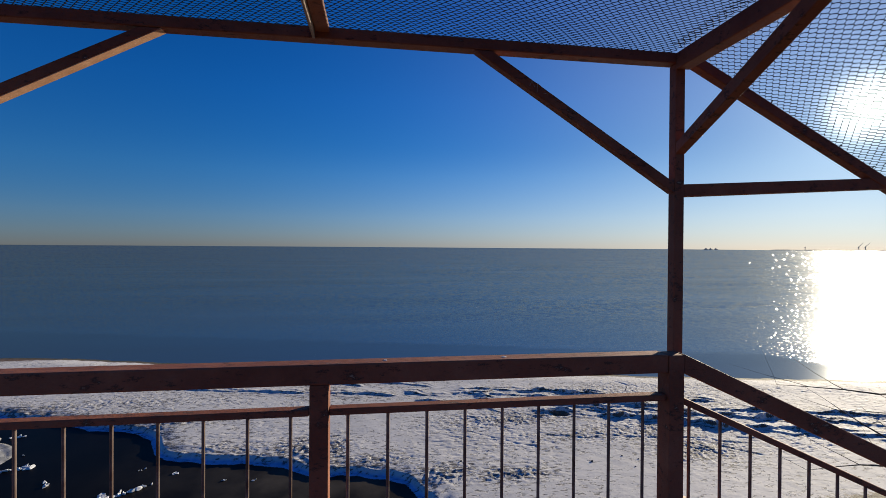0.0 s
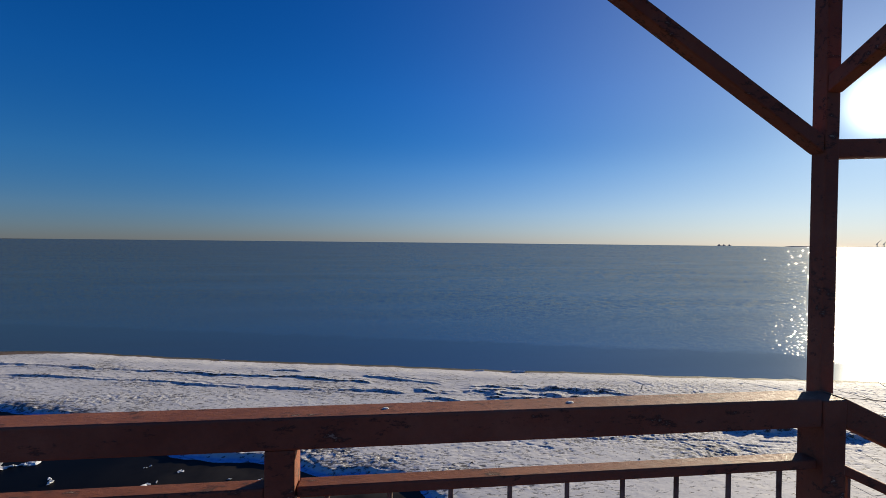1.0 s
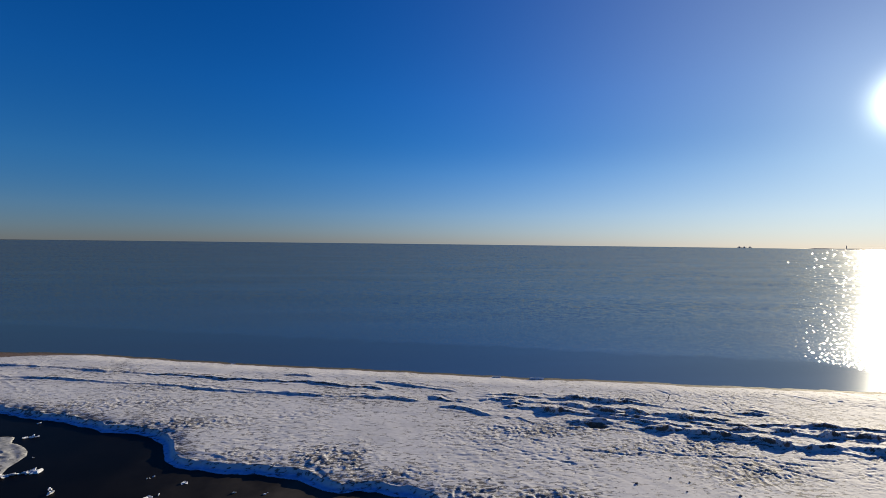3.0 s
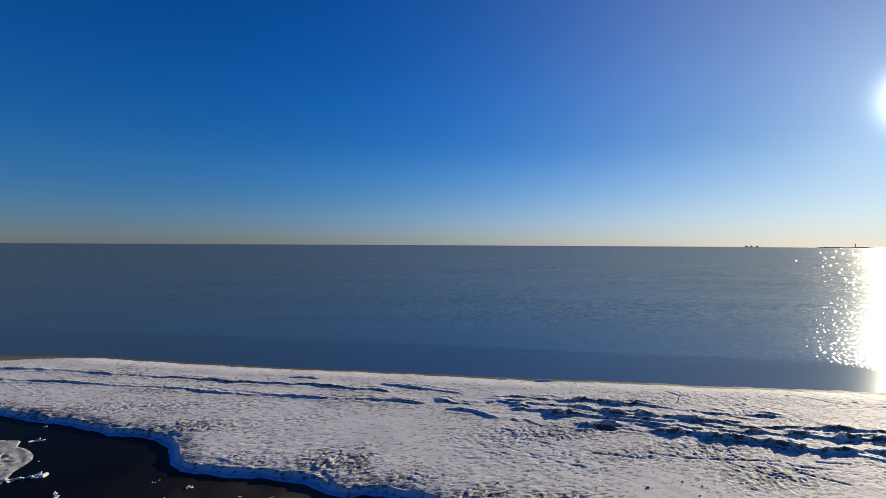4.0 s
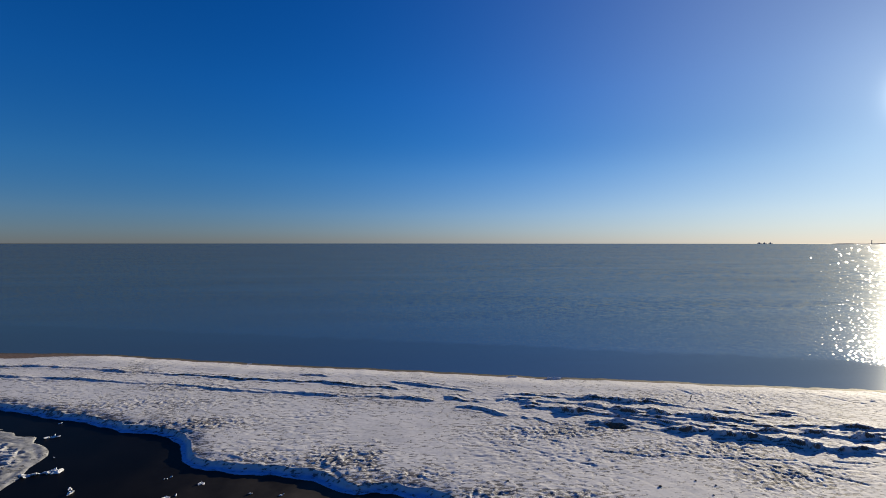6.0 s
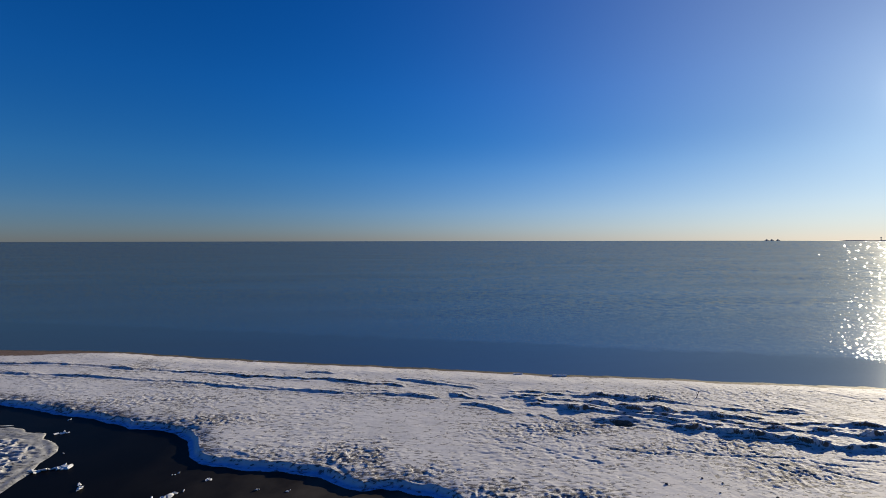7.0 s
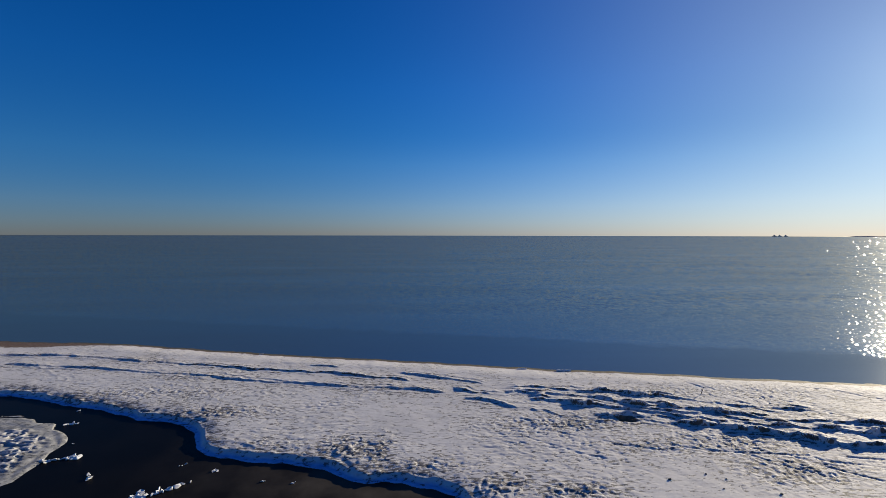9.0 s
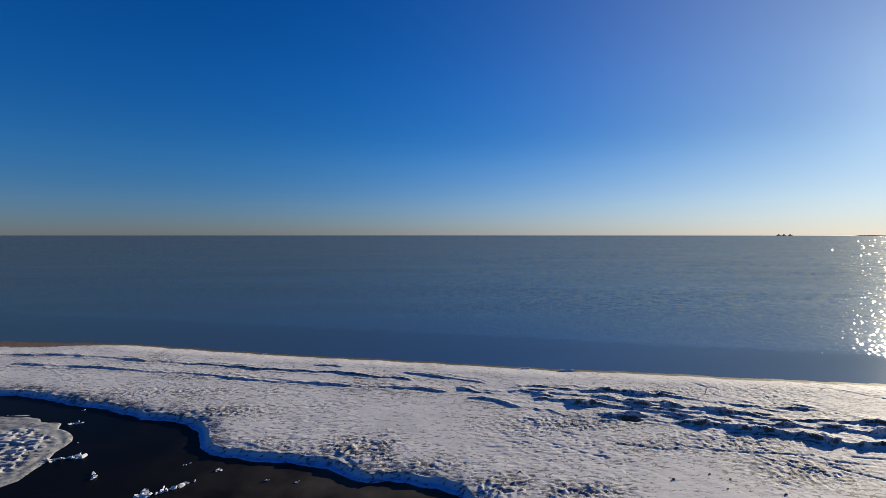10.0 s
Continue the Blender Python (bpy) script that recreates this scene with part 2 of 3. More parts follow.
def pool_material():
    m, n, l, p = nodes_of("dark_thin_ice")
    v = coords(n, l)
    sep, shoal = n.new("ShaderNodeSeparateXYZ"), n.new("ShaderNodeMapRange")
    l.new(v, sep.inputs[0])
    l.new(sep.outputs[0], shoal.inputs[0])
    for k, w in zip((1, 2, 3, 4), (-15.0, -4.0, 0.0, 1.0)):
        shoal.inputs[k].default_value = w
    murky = ramp(n, l, noise_node(n, l, v, 0.35, 6), [(0.35, (0.014, 0.012, 0.01)), (0.7, (0.065, 0.056, 0.045))])
    l.new(mix(n, l, shoal.outputs[0], ramp(n, l, noise_node(n, l, v, 0.12, 5), [(0.35, (0.002, 0.002, 0.002)), (0.7, (0.008, 0.007, 0.006))]), murky), p.inputs["Base Color"])
    p.inputs["Roughness"].default_value, p.inputs["IOR"].default_value = 0.35, 1.13
    p.inputs["Specular IOR Level"].default_value = 0.25
    l.new(bump(n, l, noise_node(n, l, v, 0.6, 4), 0.06, 0.1), p.inputs["Normal"])
    return m


def plain_material(name, a, b, scale, rough, metal=0.0):
    m, n, l, p = nodes_of(name)
    l.new(ramp(n, l, noise_node(n, l, coords(n, l), scale, 6), [(0.3, a), (0.7, b)]), p.inputs["Base Color"])
    p.inputs["Roughness"].default_value, p.inputs["Metallic"].default_value = rough, metal
    return m


TIMBER, ROD, WIRE, GROUND = timber_material(), rod_material(), wire_material(), ground_material()
SEA, POND = sea_material(), pool_material()
ICE = plain_material("snowy_ice", (0.5, 0.52, 0.54), (0.8, 0.8, 0.8), 1.5, 0.6)
BARK = plain_material("dark_bark", (0.03, 0.022, 0.018), (0.07, 0.05, 0.04), 8.0, 0.85)
# far things share one grey, its colour lightened for the haze between
FAR = plain_material("haze_grey", (0.2, 0.21, 0.23), (0.3, 0.31, 0.33), 0.01, 0.9)
STONE = plain_material("dark_stone", (0.05, 0.045, 0.04), (0.12, 0.11, 0.1), 20.0, 0.8)
LOG = plain_material("weathered_log", (0.55, 0.52, 0.49), (0.8, 0.79, 0.78), 3.0, 0.8)
WHITE = plain_material("dried_white_mark", (0.5, 0.48, 0.45), (0.8, 0.78, 0.75), 60.0, 0.8)
# tan painted for the brace's sunlit underside
LITWOOD = plain_material("sunlit_tan_wood", (0.5, 0.25, 0.14), (0.7, 0.4, 0.25), 14.0, 0.75)
# scratched wood, and the pale painted for the joist's lit side
SCRATCH_OR_LIT = plain_material("scratched_or_lit_wood", (0.3, 0.22, 0.18), (0.42, 0.33, 0.28), 60.0, 0.8)


# ---- builders ----
def mesh_from(name, verts, faces, material, smooth=False):
    me = bpy.data.meshes.new(name)
    verts, faces = np.asarray(verts, np.float32), np.asarray(faces, np.int32)
    k = faces.shape[1]
    me.vertices.add(len(verts))
    me.vertices.foreach_set("co", verts.ravel())
    me.loops.add(faces.size)
    me.loops.foreach_set("vertex_index", faces.ravel())
    me.polygons.add(len(faces))
    me.polygons.foreach_set("loop_start", np.arange(0, faces.size, k, dtype=np.int32))
    me.polygons.foreach_set("use_smooth", np.full(len(faces), smooth))
    me.update(calc_edges=True)
    me.materials.append(material)
    return me


def thing(name, label, category, m=None, group="", kind=""):
    ob = new(name)
    ob.empty_display_size = 0.1
    if m is not None:
        ob.matrix_world = m
    return tagged(ob, label, category, group, kind)


def part(name, bm, material, parent, label="", smooth=False):
    me = bpy.data.meshes.new(name)
    bmesh.ops.recalc_face_normals(bm, faces=bm.faces)
    bm.to_mesh(me)
    bm.free()
    me.materials.append(material)
    for f in me.polygons:
        f.use_smooth = smooth
    ob = new(name, me)
    ob.parent = parent
    return tagged(ob, label)


def box(x0, x1, y0, y1, z0, z1, edge=0.006):
    bm = bmesh.new()
    bmesh.ops.create_cube(bm, size=1)
    bmesh.ops.transform(bm, verts=bm.verts, matrix=Matrix.Translation(((x0 + x1) / 2, (y0 + y1) / 2, (z0 + z1) / 2)) @ Matrix.Diagonal((x1 - x0, y1 - y0, z1 - z0, 1)))
    if edge:
        bmesh.ops.bevel(bm, geom=bm.edges[:], offset=edge, segments=2, affect="EDGES", profile=0.5)
    return bm


def prism(outline, y0, y1, edge=0.006, axis="y"):
    """An outline of (u, z) pairs pushed from y0 to y1; axis 'x' pushes along x with u as y."""
    bm = bmesh.new()
    put = (lambda u, w, z: (u, w, z)) if axis == "y" else (lambda u, w, z: (w, u, z))
    near = [bm.verts.new(put(u, y0, z)) for u, z in outline]
    far = [bm.verts.new(put(u, y1, z)) for u, z in outline]
    bm.faces.new(near)
    bm.faces.new(far[::-1])
    for i in range(len(outline)):
        j = (i + 1) % len(outline)
        bm.faces.new((near[i], far[i], far[j], near[j]))
    bmesh.ops.recalc_face_normals(bm, faces=bm.faces)
    if edge:
        bmesh.ops.bevel(bm, geom=bm.edges[:], offset=edge, segments=2, affect="EDGES", profile=0.5)
    return bm


def rod(a, b, r, sides=8, r2=None):
    bm = bmesh.new()
    a, b = Vector(a), Vector(b)
    bmesh.ops.create_cone(bm, cap_ends=True, segments=sides, radius1=r, radius2=r if r2 is None else r2, depth=(b - a).length)
    bmesh.ops.transform(bm, verts=bm.verts, matrix=Matrix.Translation((a + b) / 2) @ (b - a).to_track_quat("Z", "Y").to_matrix().to_4x4())
    return bm


# ---- sea, ground and pond ----
def value_noise(x, y, size, seed):
    t = np.random.RandomState(seed).rand(256, 256)
    a = 0.6 + 0.37 * seed
    x, y = (x * math.cos(a) + y * math.sin(a)) / size, (y * math.cos(a) - x * math.sin(a)) / size
    i, j = np.floor(x).astype(int), np.floor(y).astype(int)
    u, v = x - i, y - j
    u, v = u * u * (3 - 2 * u), v * v * (3 - 2 * v)
    g = lambda a, b: t[a % 256, b % 256]
    return (g(i, j) * (1 - u) + g(i + 1, j) * u) * (1 - v) + (g(i, j + 1) * (1 - u) + g(i + 1, j + 1) * u) * v


def along(x, y, pts, noisy=0.0, seed=0):
    """Distance to a polyline, the side (+ on its far side), and how far along it is."""
    best, side, run = np.full(x.shape, 1e9), np.zeros(x.shape), np.zeros(x.shape)
    if noisy:
        y = y + noisy * (value_noise(x, y * 0 + seed, 1.3, seed) + 0.5 * value_noise(x, y * 0 + seed, 0.45, seed + 1) - 0.75)
    s = 0.0
    for (ax, ay), (bx, by) in zip(pts, pts[1:]):
        dx, dy = bx - ax, by - ay
        n2 = dx * dx + dy * dy
        k = np.clip(((x - ax) * dx + (y - ay) * dy) / n2, 0, 1)
        d = np.hypot(x - ax - k * dx, y - ay - k * dy)
        c = np.sign(dx * (y - ay) - dy * (x - ax))
        near = d < best
        best = np.where(near, d, best)
        side = np.where(near, c, side)
        run = np.where(near, s + k * n2 ** 0.5, run)
        s += n2 ** 0.5
    return best, side, run, s


SHORE = [(-400, 150), (-60, 62), (-46.8, 58.7), (-33, 56.4), (-14.7, 50.9), (1.85, 46.7), (13.9, 43.4), (20.6, 42.1), (27.5, 40.2), (38.5, 37.7), (60, 33), (400, -40)]
BANK = [(-400, 110), (-60, 46.5), (-44.7, 42.9), (-30.7, 40.1), (-27.2, 39.3), (-24.0, 37.7), (-22.2, 37.2), (-19.1, 35.7), (-15.6, 34.3),
        (-13.6, 33.4), (-12.25, 32.2), (-11.35, 30.3), (-10.3, 29.35), (-8.3, 28.7), (-5.2, 28.1), (-3.4, 27.2), (-1.8, 25.9), (-0.8, 26.05), (0.7, 25.75), (1.7, 25.4), (2.7, 24.5), (3.8, 21.9), (5, 18), (6, 12), (-400, 12)]
FLOE = [(-60, 40), (-35, 36.5), (-26.0, 35.4), (-25.2, 35.4), (-24.1, 34.8), (-23.0, 34.1), (-22.1, 33.9), (-21.6, 33.0), (-20.5, 32.5), (-19.9, 31.9), (-19.5, 31.2), (-19.4, 30.5), (-19.4, 29.8), (-19.0, 28.7), (-19.0, 27.9), (-18.9, 26.9), (-22, 22), (-60, 21)]
# crest line, height, width
RIDGES = [
    ([(-60, 56), (-40.8, 51.7), (-33.1, 49.9), (-24.9, 47.4), (-16.3, 45.0), (-11, 43.5), (-6.4, 42.5), (-2, 40.9), (0.5, 40.0)], 0.16, 0.35),
    ([(-36.3, 47.2), (-28.5, 45.5), (-18.7, 42.9), (-12.5, 41), (-7.3, 39.6), (-1, 38.4), (3.2, 37.3)], 0.13, 0.3),
    ([(-16, 43), (-10, 40.5), (-5.9, 39.3), (-1, 37.5)], 0.07, 0.25),
    ([(-1, 42.3), (2.6, 40.9), (5, 39.7), (6.1, 38.6)], 0.14, 0.3),
    ([(-9, 44.8), (-5.5, 44.2)], 0.1, 0.25),
    ([(3.3, 38.3), (5.1, 37), (7.3, 36.3)], 0.18, 0.3),
    ([(3.8, 36), (6.2, 34.9), (8.1, 33.6), (9.8, 32.5), (11.6, 31.7)], 0.14, 0.3),
    ([(7.6, 38.2), (10.6, 37.4), (14.8, 36.4), (17.3, 35.5), (19.4, 34.5), (21.1, 33.6), (24.6, 32.5), (27.5, 31.6)], 0.2, 0.35),
    ([(6.8, 36.9), (8.9, 36.6), (11.7, 36), (14.7, 34.1), (17.7, 32.9), (19.9, 32.1), (23.3, 30.8), (26, 30.1), (31, 29), (40, 26.5)], 0.22, 0.4),
    ([(8.5, 35.2), (11.2, 34.5), (15.6, 32.4), (18.4, 31.2), (21, 30.2), (25.1, 29.2), (29, 28), (40, 24.5)], 0.23, 0.4),
    ([(11.8, 31.9), (15.6, 31.1), (18.9, 29.8), (22.1, 28.7), (23.6, 27.8), (26.1, 26.9), (36, 23)], 0.22, 0.45),
]
TRACKS = [
    [(7.0, 29.4), (8.4, 28.1), (10.2, 26.7), (12.0, 25.2), (12.5, 24.4)],
    [(11.2, 28.3), (12.9, 27.7), (14.2, 27.2), (17.7, 26.8), (20.5, 26.3), (22.7, 26.0), (25.0, 25.5)],
    [(14.3, 28.0), (16.4, 27.2), (18.2, 26.6), (19.4, 25.1), (20.5, 24.1), (21.3, 23.4)],
    [(20.5, 26.3), (21.1, 25.3), (21.9, 24.5), (22.8, 23.6)],
    [(21.2, 26.7), (21.8, 25.6), (23.4, 25.1), (24.1, 24.7)],
    [(17.7, 29.3), (17.9, 27.5)],
    [(15.2, 26.8), (14.9, 25.4)],
    [(21.5, 39.5), (22.4, 37.6), (22.7, 36.7)],
    [(30.1, 37.0), (32.4, 35.5), (33.4, 34.0)],
    [(8.0, 30.5), (9.7, 29.4), (11.6, 28.4)],
    [(16.1, 24.7), (17.6, 23.7), (18.2, 23.1)],
]


def inside(x, y, poly):
    odd = np.zeros(x.shape, bool)
    for (ax, ay), (bx, by) in zip(poly, poly[1:] + poly[:1]):
        if ay != by:
            odd ^= ((ay > y) != (by > y)) & (x < (bx - ax) * (y - ay) / (by - ay) + ax)
    return odd


def smooth(a, b, v):
    k = np.clip((v - a) / (b - a), 0, 1)
    return k * k * (3 - 2 * k)


PLAN = 1.0872
SHELF = 0.58


def on_plan(x, y):
    """The beach is drawn at a scale of 1 : 1.0872."""
    return PLAN * x - 0.076, PLAN * y - 0.122


def ground_height(x, y):
    x, y = (x + 0.076) / PLAN, (y + 0.122) / PLAN
    d, side, _, _ = along(x, y, SHORE, 0.35, 3)
    land = -d * side
    wide = 4 + 14 * smooth(-30, -42, x)
    z = np.where(land > 0, 0.44 * smooth(-0.12 * wide, wide, land) - 0.02, 0.15 * land)
    z += 0.1 * (value_noise(x, y, 7.0, 11) - 0.5) * smooth(2, 6, land)
    spread = smooth(21, 24, y) * smooth(0.8, 3.0, land)
    # trodden and wind-blown snow
    lumps = (1 - np.abs(2 * value_noise(0.55 * x, y, 0.33, 21) - 1)) * value_noise(x, y, 2.6, 22)
    z += spread * 0.018 * smooth(0.5, 0.66, lumps)
    sand_shade = 1.0 - smooth(0.4, 0.27 * wide + 0.3, land)
    z += spread * 0.02 * (value_noise(x, y, 0.9, 23) - 0.5)
    patch = smooth(0.5, 0.75, value_noise(x, y, 4.0, 51))
    for a, b, seed in ((0.55, 1.5, 52), (0.8, 1.3, 53)):
        z -= spread * patch * 0.035 * smooth(0.74, 0.9, value_noise(a * x, b * y, 0.2, seed))
    rough = np.zeros(x.shape)
    trod = np.zeros(x.shape)
    for cx, cy, rx, ry, a in ((-3.2, 28.6, 2.2, 1.6, 1), (-1.3, 28.2, 0.8, 2.2, 1), (-8, 29.3, 3, 0.8, 0.7), (-12.5, 34.3, 4, 1.2, 0.8), (4.2, 24.3, 2.0, 1.0, 1), (7.8, 23.6, 2.2, 0.9, 1),
                              (0.6, 26.4, 2.5, 0.7, 0.8), (17, 28, 7, 1.6, 0.6), (20, 24.8, 3, 1.5, 0.8), (10, 31, 5, 1.3, 0.7), (22, 36, 12, 2.5, 0.45), (-20, 38.3, 8, 1.2, 0.6)):
        rough = np.maximum(rough, a * np.exp(-((x - cx) / rx) ** 2 - ((y - cy) / ry) ** 2))
    z += spread * rough * 0.07 * (smooth(0.72, 0.95, 1 - np.abs(2 * value_noise(x, y, 0.3, 31) - 1)) - 0.7 * smooth(0.75, 0.95, 1 - np.abs(2 * value_noise(x, y, 0.36, 32) - 1)))
    for i, (pts, h, w) in enumerate(RIDGES):
        d, side, run, total = along(x, y, pts, 0.35, 40 + 3 * i)
        ends = smooth(0, 1.0, run) * smooth(0, 1.0, total - run)
        off = d * side
        h = h * (1.0 if i >= 7 else 0.66)
        for k, (shift, share) in enumerate(((0.0, 0.95), (0.55, 0.5), (-0.6, 0.4))):
            # lobes of snow pushed out in teeth from the crest
            saw = np.abs(2 * value_noise(run, run * 0 + 9 * i + k, 1.6, 61 + i) - 1)
            jag = (0.55 if i >= 5 else 0.25) * (0.5 - saw) + 0.12 * (value_noise(run, run * 0 + 7 * i + k, 0.24, 62 + i) - 0.5)
            e = off - shift - jag
            fine = 0.78 + 0.4 * value_noise(x, y, 0.17, 80 + i)
            fine = fine * (0.45 + 0.7 * smooth(0.2, 0.6, value_noise(run, run * 0 + 3 * i + k, 0.9, 140 + i))) if i >= 4 else fine
            vary = fine * ((0.75 if i < 4 else 0.5) * (k == 0) + 0.9 * smooth(0.3, 0.7, value_noise(run, run * 0 + i + 5 * k, 2.3, 60 + i)))
            # sand on each crest's near face, also painted to darken its shade
            sand_shade = np.maximum(sand_shade, 0.74 * ends * smooth(0.25, 0.6, vary) * smooth(-0.2, -0.08, e) * smooth(0.03, -0.03, e) * (h > 0.1) * (0.25 + 0.9 * value_noise(x, y, 0.35, 91)))
            z += h * share * ends * vary * np.where(e > 0, np.exp(-e / (1.3 * w)), np.exp(-(e / 0.07) ** 2))
            z -= 0.15 * h * share * ends * np.exp(-((e + 0.35) / 0.2) ** 2)
            trod = np.maximum(trod, 0.4 * ends * np.exp(-((e + 0.3) / 0.8) ** 2))
    for i, pts in enumerate(TRACKS):
        d, side, run, total = along(x, y, pts, 0.15, 100 + 3 * i)
        wheel = d
        worn = np.exp(-(wheel / 0.07) ** 2) * (0.2 + 1.0 * smooth(0.3, 0.7, value_noise(run, run * 0, 0.9, 120 + i)))
        z -= spread * 0.045 * worn
        sand_shade = np.maximum(sand_shade, spread * 0.36 * worn)
    hole = np.exp(-((x - 14.1) / 0.75) ** 2 - ((y - 31.55) / 0.4) ** 2)
    z += 0.25 * np.exp(-((x - 14.3) / 0.8) ** 2 - ((y - 31.95) / 0.3) ** 2) - 0.3 * hole
    # the hole's shade is painted as dark sand
    sand_shade = np.maximum(sand_shade, 0.8 * hole * (y < 31.8))
    # the pool: a crumbling snow lip, below it a shelf whose shade is painted blue
    d, _, _, _ = along(x, y, BANK, 0.4, 7)
    pool = inside(x, y, BANK)
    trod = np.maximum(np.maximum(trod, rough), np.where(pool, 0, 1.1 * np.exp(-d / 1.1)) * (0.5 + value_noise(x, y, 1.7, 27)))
    lip = 0.34 + 0.1 * (value_noise(x, y, 0.4, 25) - 0.5)
    shelf = SHELF * (0.72 + 0.4 * value_noise(x, y, 2.4, 26) + 0.12 * value_noise(x, y, 0.5, 28))
    z = np.where(pool, -0.25 - 0.1 * np.clip(d, 0, 3), z + (lip - z) * np.exp(-(d / 0.5) ** 2))
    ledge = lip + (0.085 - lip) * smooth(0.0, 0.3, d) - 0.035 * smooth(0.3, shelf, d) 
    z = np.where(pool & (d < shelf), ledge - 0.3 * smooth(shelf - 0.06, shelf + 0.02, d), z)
    # where the shelf's shade is painted blue
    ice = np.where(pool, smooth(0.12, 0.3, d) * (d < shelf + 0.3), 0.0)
    d, _, _, _ = along(x, y, FLOE, 0.5, 9)
    lump = 0.07 + 0.035 * np.abs(np.sin(4.2 * d + 2.5 * value_noise(x, y, 1.1, 36))) * (0.4 + value_noise(x, y, 1.5, 35)) + 0.1 * smooth(0.45, 0.8, 1 - np.abs(2 * value_noise(0.8 * x, 1.5 * y, 0.32, 33) - 1)) * smooth(0.5, 1.6, d) * smooth(0.3, 0.6, value_noise(x, y, 2.2, 38))
    z = np.where(inside(x, y, FLOE), np.maximum(z, lump * smooth(-0.05, 0.35, d)), z)
    slush = np.where(inside(x, y, FLOE), 1.0 - 0.75 * smooth(0.13, 0.2, lump), 0.0)
    # the shore rises to the tower's dune, unseen and darkened to cut bounced light
    dune = np.maximum(smooth(21, 17, y), smooth(0.95, 0.45, land) * (land < 2))
    return np.maximum(z, 3.2 * smooth(15, -4, y) - 0.6), np.maximum(sand_shade, smooth(21, 17, y)), dune, ice, np.clip(trod, 0, 1) * spread, slush


def build_ground():
    far = [60, 75, 100, 150, 250, 450, 900, 2000, 4600]
    xs = np.concatenate([[-v for v in far[::-1]], np.arange(-50, 42, 0.078), far])
    xs = np.unique(np.concatenate([xs, np.arange(42, 60, 0.8), np.arange(-60, -50, 0.8)]))
    ys = np.concatenate([[-4600, -1500, -500, -200, -80, -40], np.arange(-20, 21, 1.0), np.arange(21, 34, 0.066), np.arange(34, 46, 0.08), np.arange(46, 63, 0.15), [66, 75, 100, 160, 300, 900, 2500, 4600]])
    gx, gy = np.meshgrid(PLAN * xs, PLAN * ys)
    gz, sand_shade, dune, ice, trod, slush = ground_height(gx, gy)
    gz = np.clip(gz, -6, 8)
    nx, ny = len(xs), len(ys)
    idx = np.arange(nx * ny).reshape(ny, nx)
    quads = np.stack([idx[:-1, :-1], idx[:-1, 1:], idx[1:, 1:], idx[1:, :-1]], -1).reshape(-1, 4)
    me = mesh_from("ground", np.stack([gx, gy, gz], -1).reshape(-1, 3), quads, GROUND, False)
    normals = np.zeros((len(me.polygons), 3), np.float32)
    me.polygons.foreach_get("normal", normals.ravel())
    me.polygons.foreach_set("use_smooth", normals[:, 2] > 0.8)
    for name, data in (("sand_shade", sand_shade), ("dune", dune), ("ice", ice), ("trod", trod), ("slush", slush)):
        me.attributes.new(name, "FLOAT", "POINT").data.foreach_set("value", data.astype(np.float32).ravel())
    return tagged(new("ground", me), "snow-covered sandy beach with ploughed ridges and footprints", "beach", kind="structure")


def disc(radius, rings, spokes, z):
    a = np.linspace(0, 2 * np.pi, spokes, endpoint=False)
    v = np.concatenate([np.stack([r * np.cos(a), r * np.sin(a), np.full(spokes, z)], -1) for r in rings])
    f = []
    for k in range(len(rings) - 1):
        for i in range(spokes):
            j = (i + 1) % spokes
            f.append((k * spokes + i, k * spokes + j, (k + 1) * spokes + j, (k + 1) * spokes + i))
    return v, f


build_ground()
v, f = disc(4900, [20, 60, 150, 400, 1000, 2500, 4900], 128, 0.0)
tagged(new("water_sea", mesh_from("water_sea", v, f, SEA)), "calm slate-blue sea reaching the horizon", "sea", kind="structure")
v = [(-130, 13, 0.03), (9, 13, 0.03), (9, 48, 0.03), (-130, 67, 0.03)]
tagged(new("water_pool", mesh_from("water_pool", v, [(0, 1, 2, 3)], POND)), "dark still pool under thin ice beside the snow bank", "pool", kind="structure")

# ---- the lookout tower ----
PIVOT = Vector((-0.24, 3.47, 0))
TOWER = Matrix.Translation(PIVOT + Vector((0, 0, 1.033))) @ Matrix.Rotation(radians(-1.9), 4, "Z") @ Matrix.Translation(-PIVOT)
Y0, DECK = 3.47, 10.62
LX, RX = -2.34, 1.888


def deck():
    t = thing("lookout_deck", "brown timber lookout deck on tall square legs", "deck", TOWER)
    part("floor_frame", box(LX - 0.1, RX + 0.1, 0.0, 3.66, DECK - 0.24, DECK - 0.05, 0.01), TIMBER, t)
    for i in range(26):
        y = 0.0 + i * 0.1408
        part("plank", box(LX - 0.1, RX + 0.1, y, y + 0.132, DECK - 0.05, DECK, 0.004), TIMBER, t)
    for x in (LX, RX):
        for y in (0.1, 3.5):
            part("leg", box(x - 0.09, x + 0.09, y - 0.09, y + 0.09, -0.5, DECK - 0.24, 0.01), TIMBER, t)


YS, SL, SR = 3.57, -2.43, 1.963


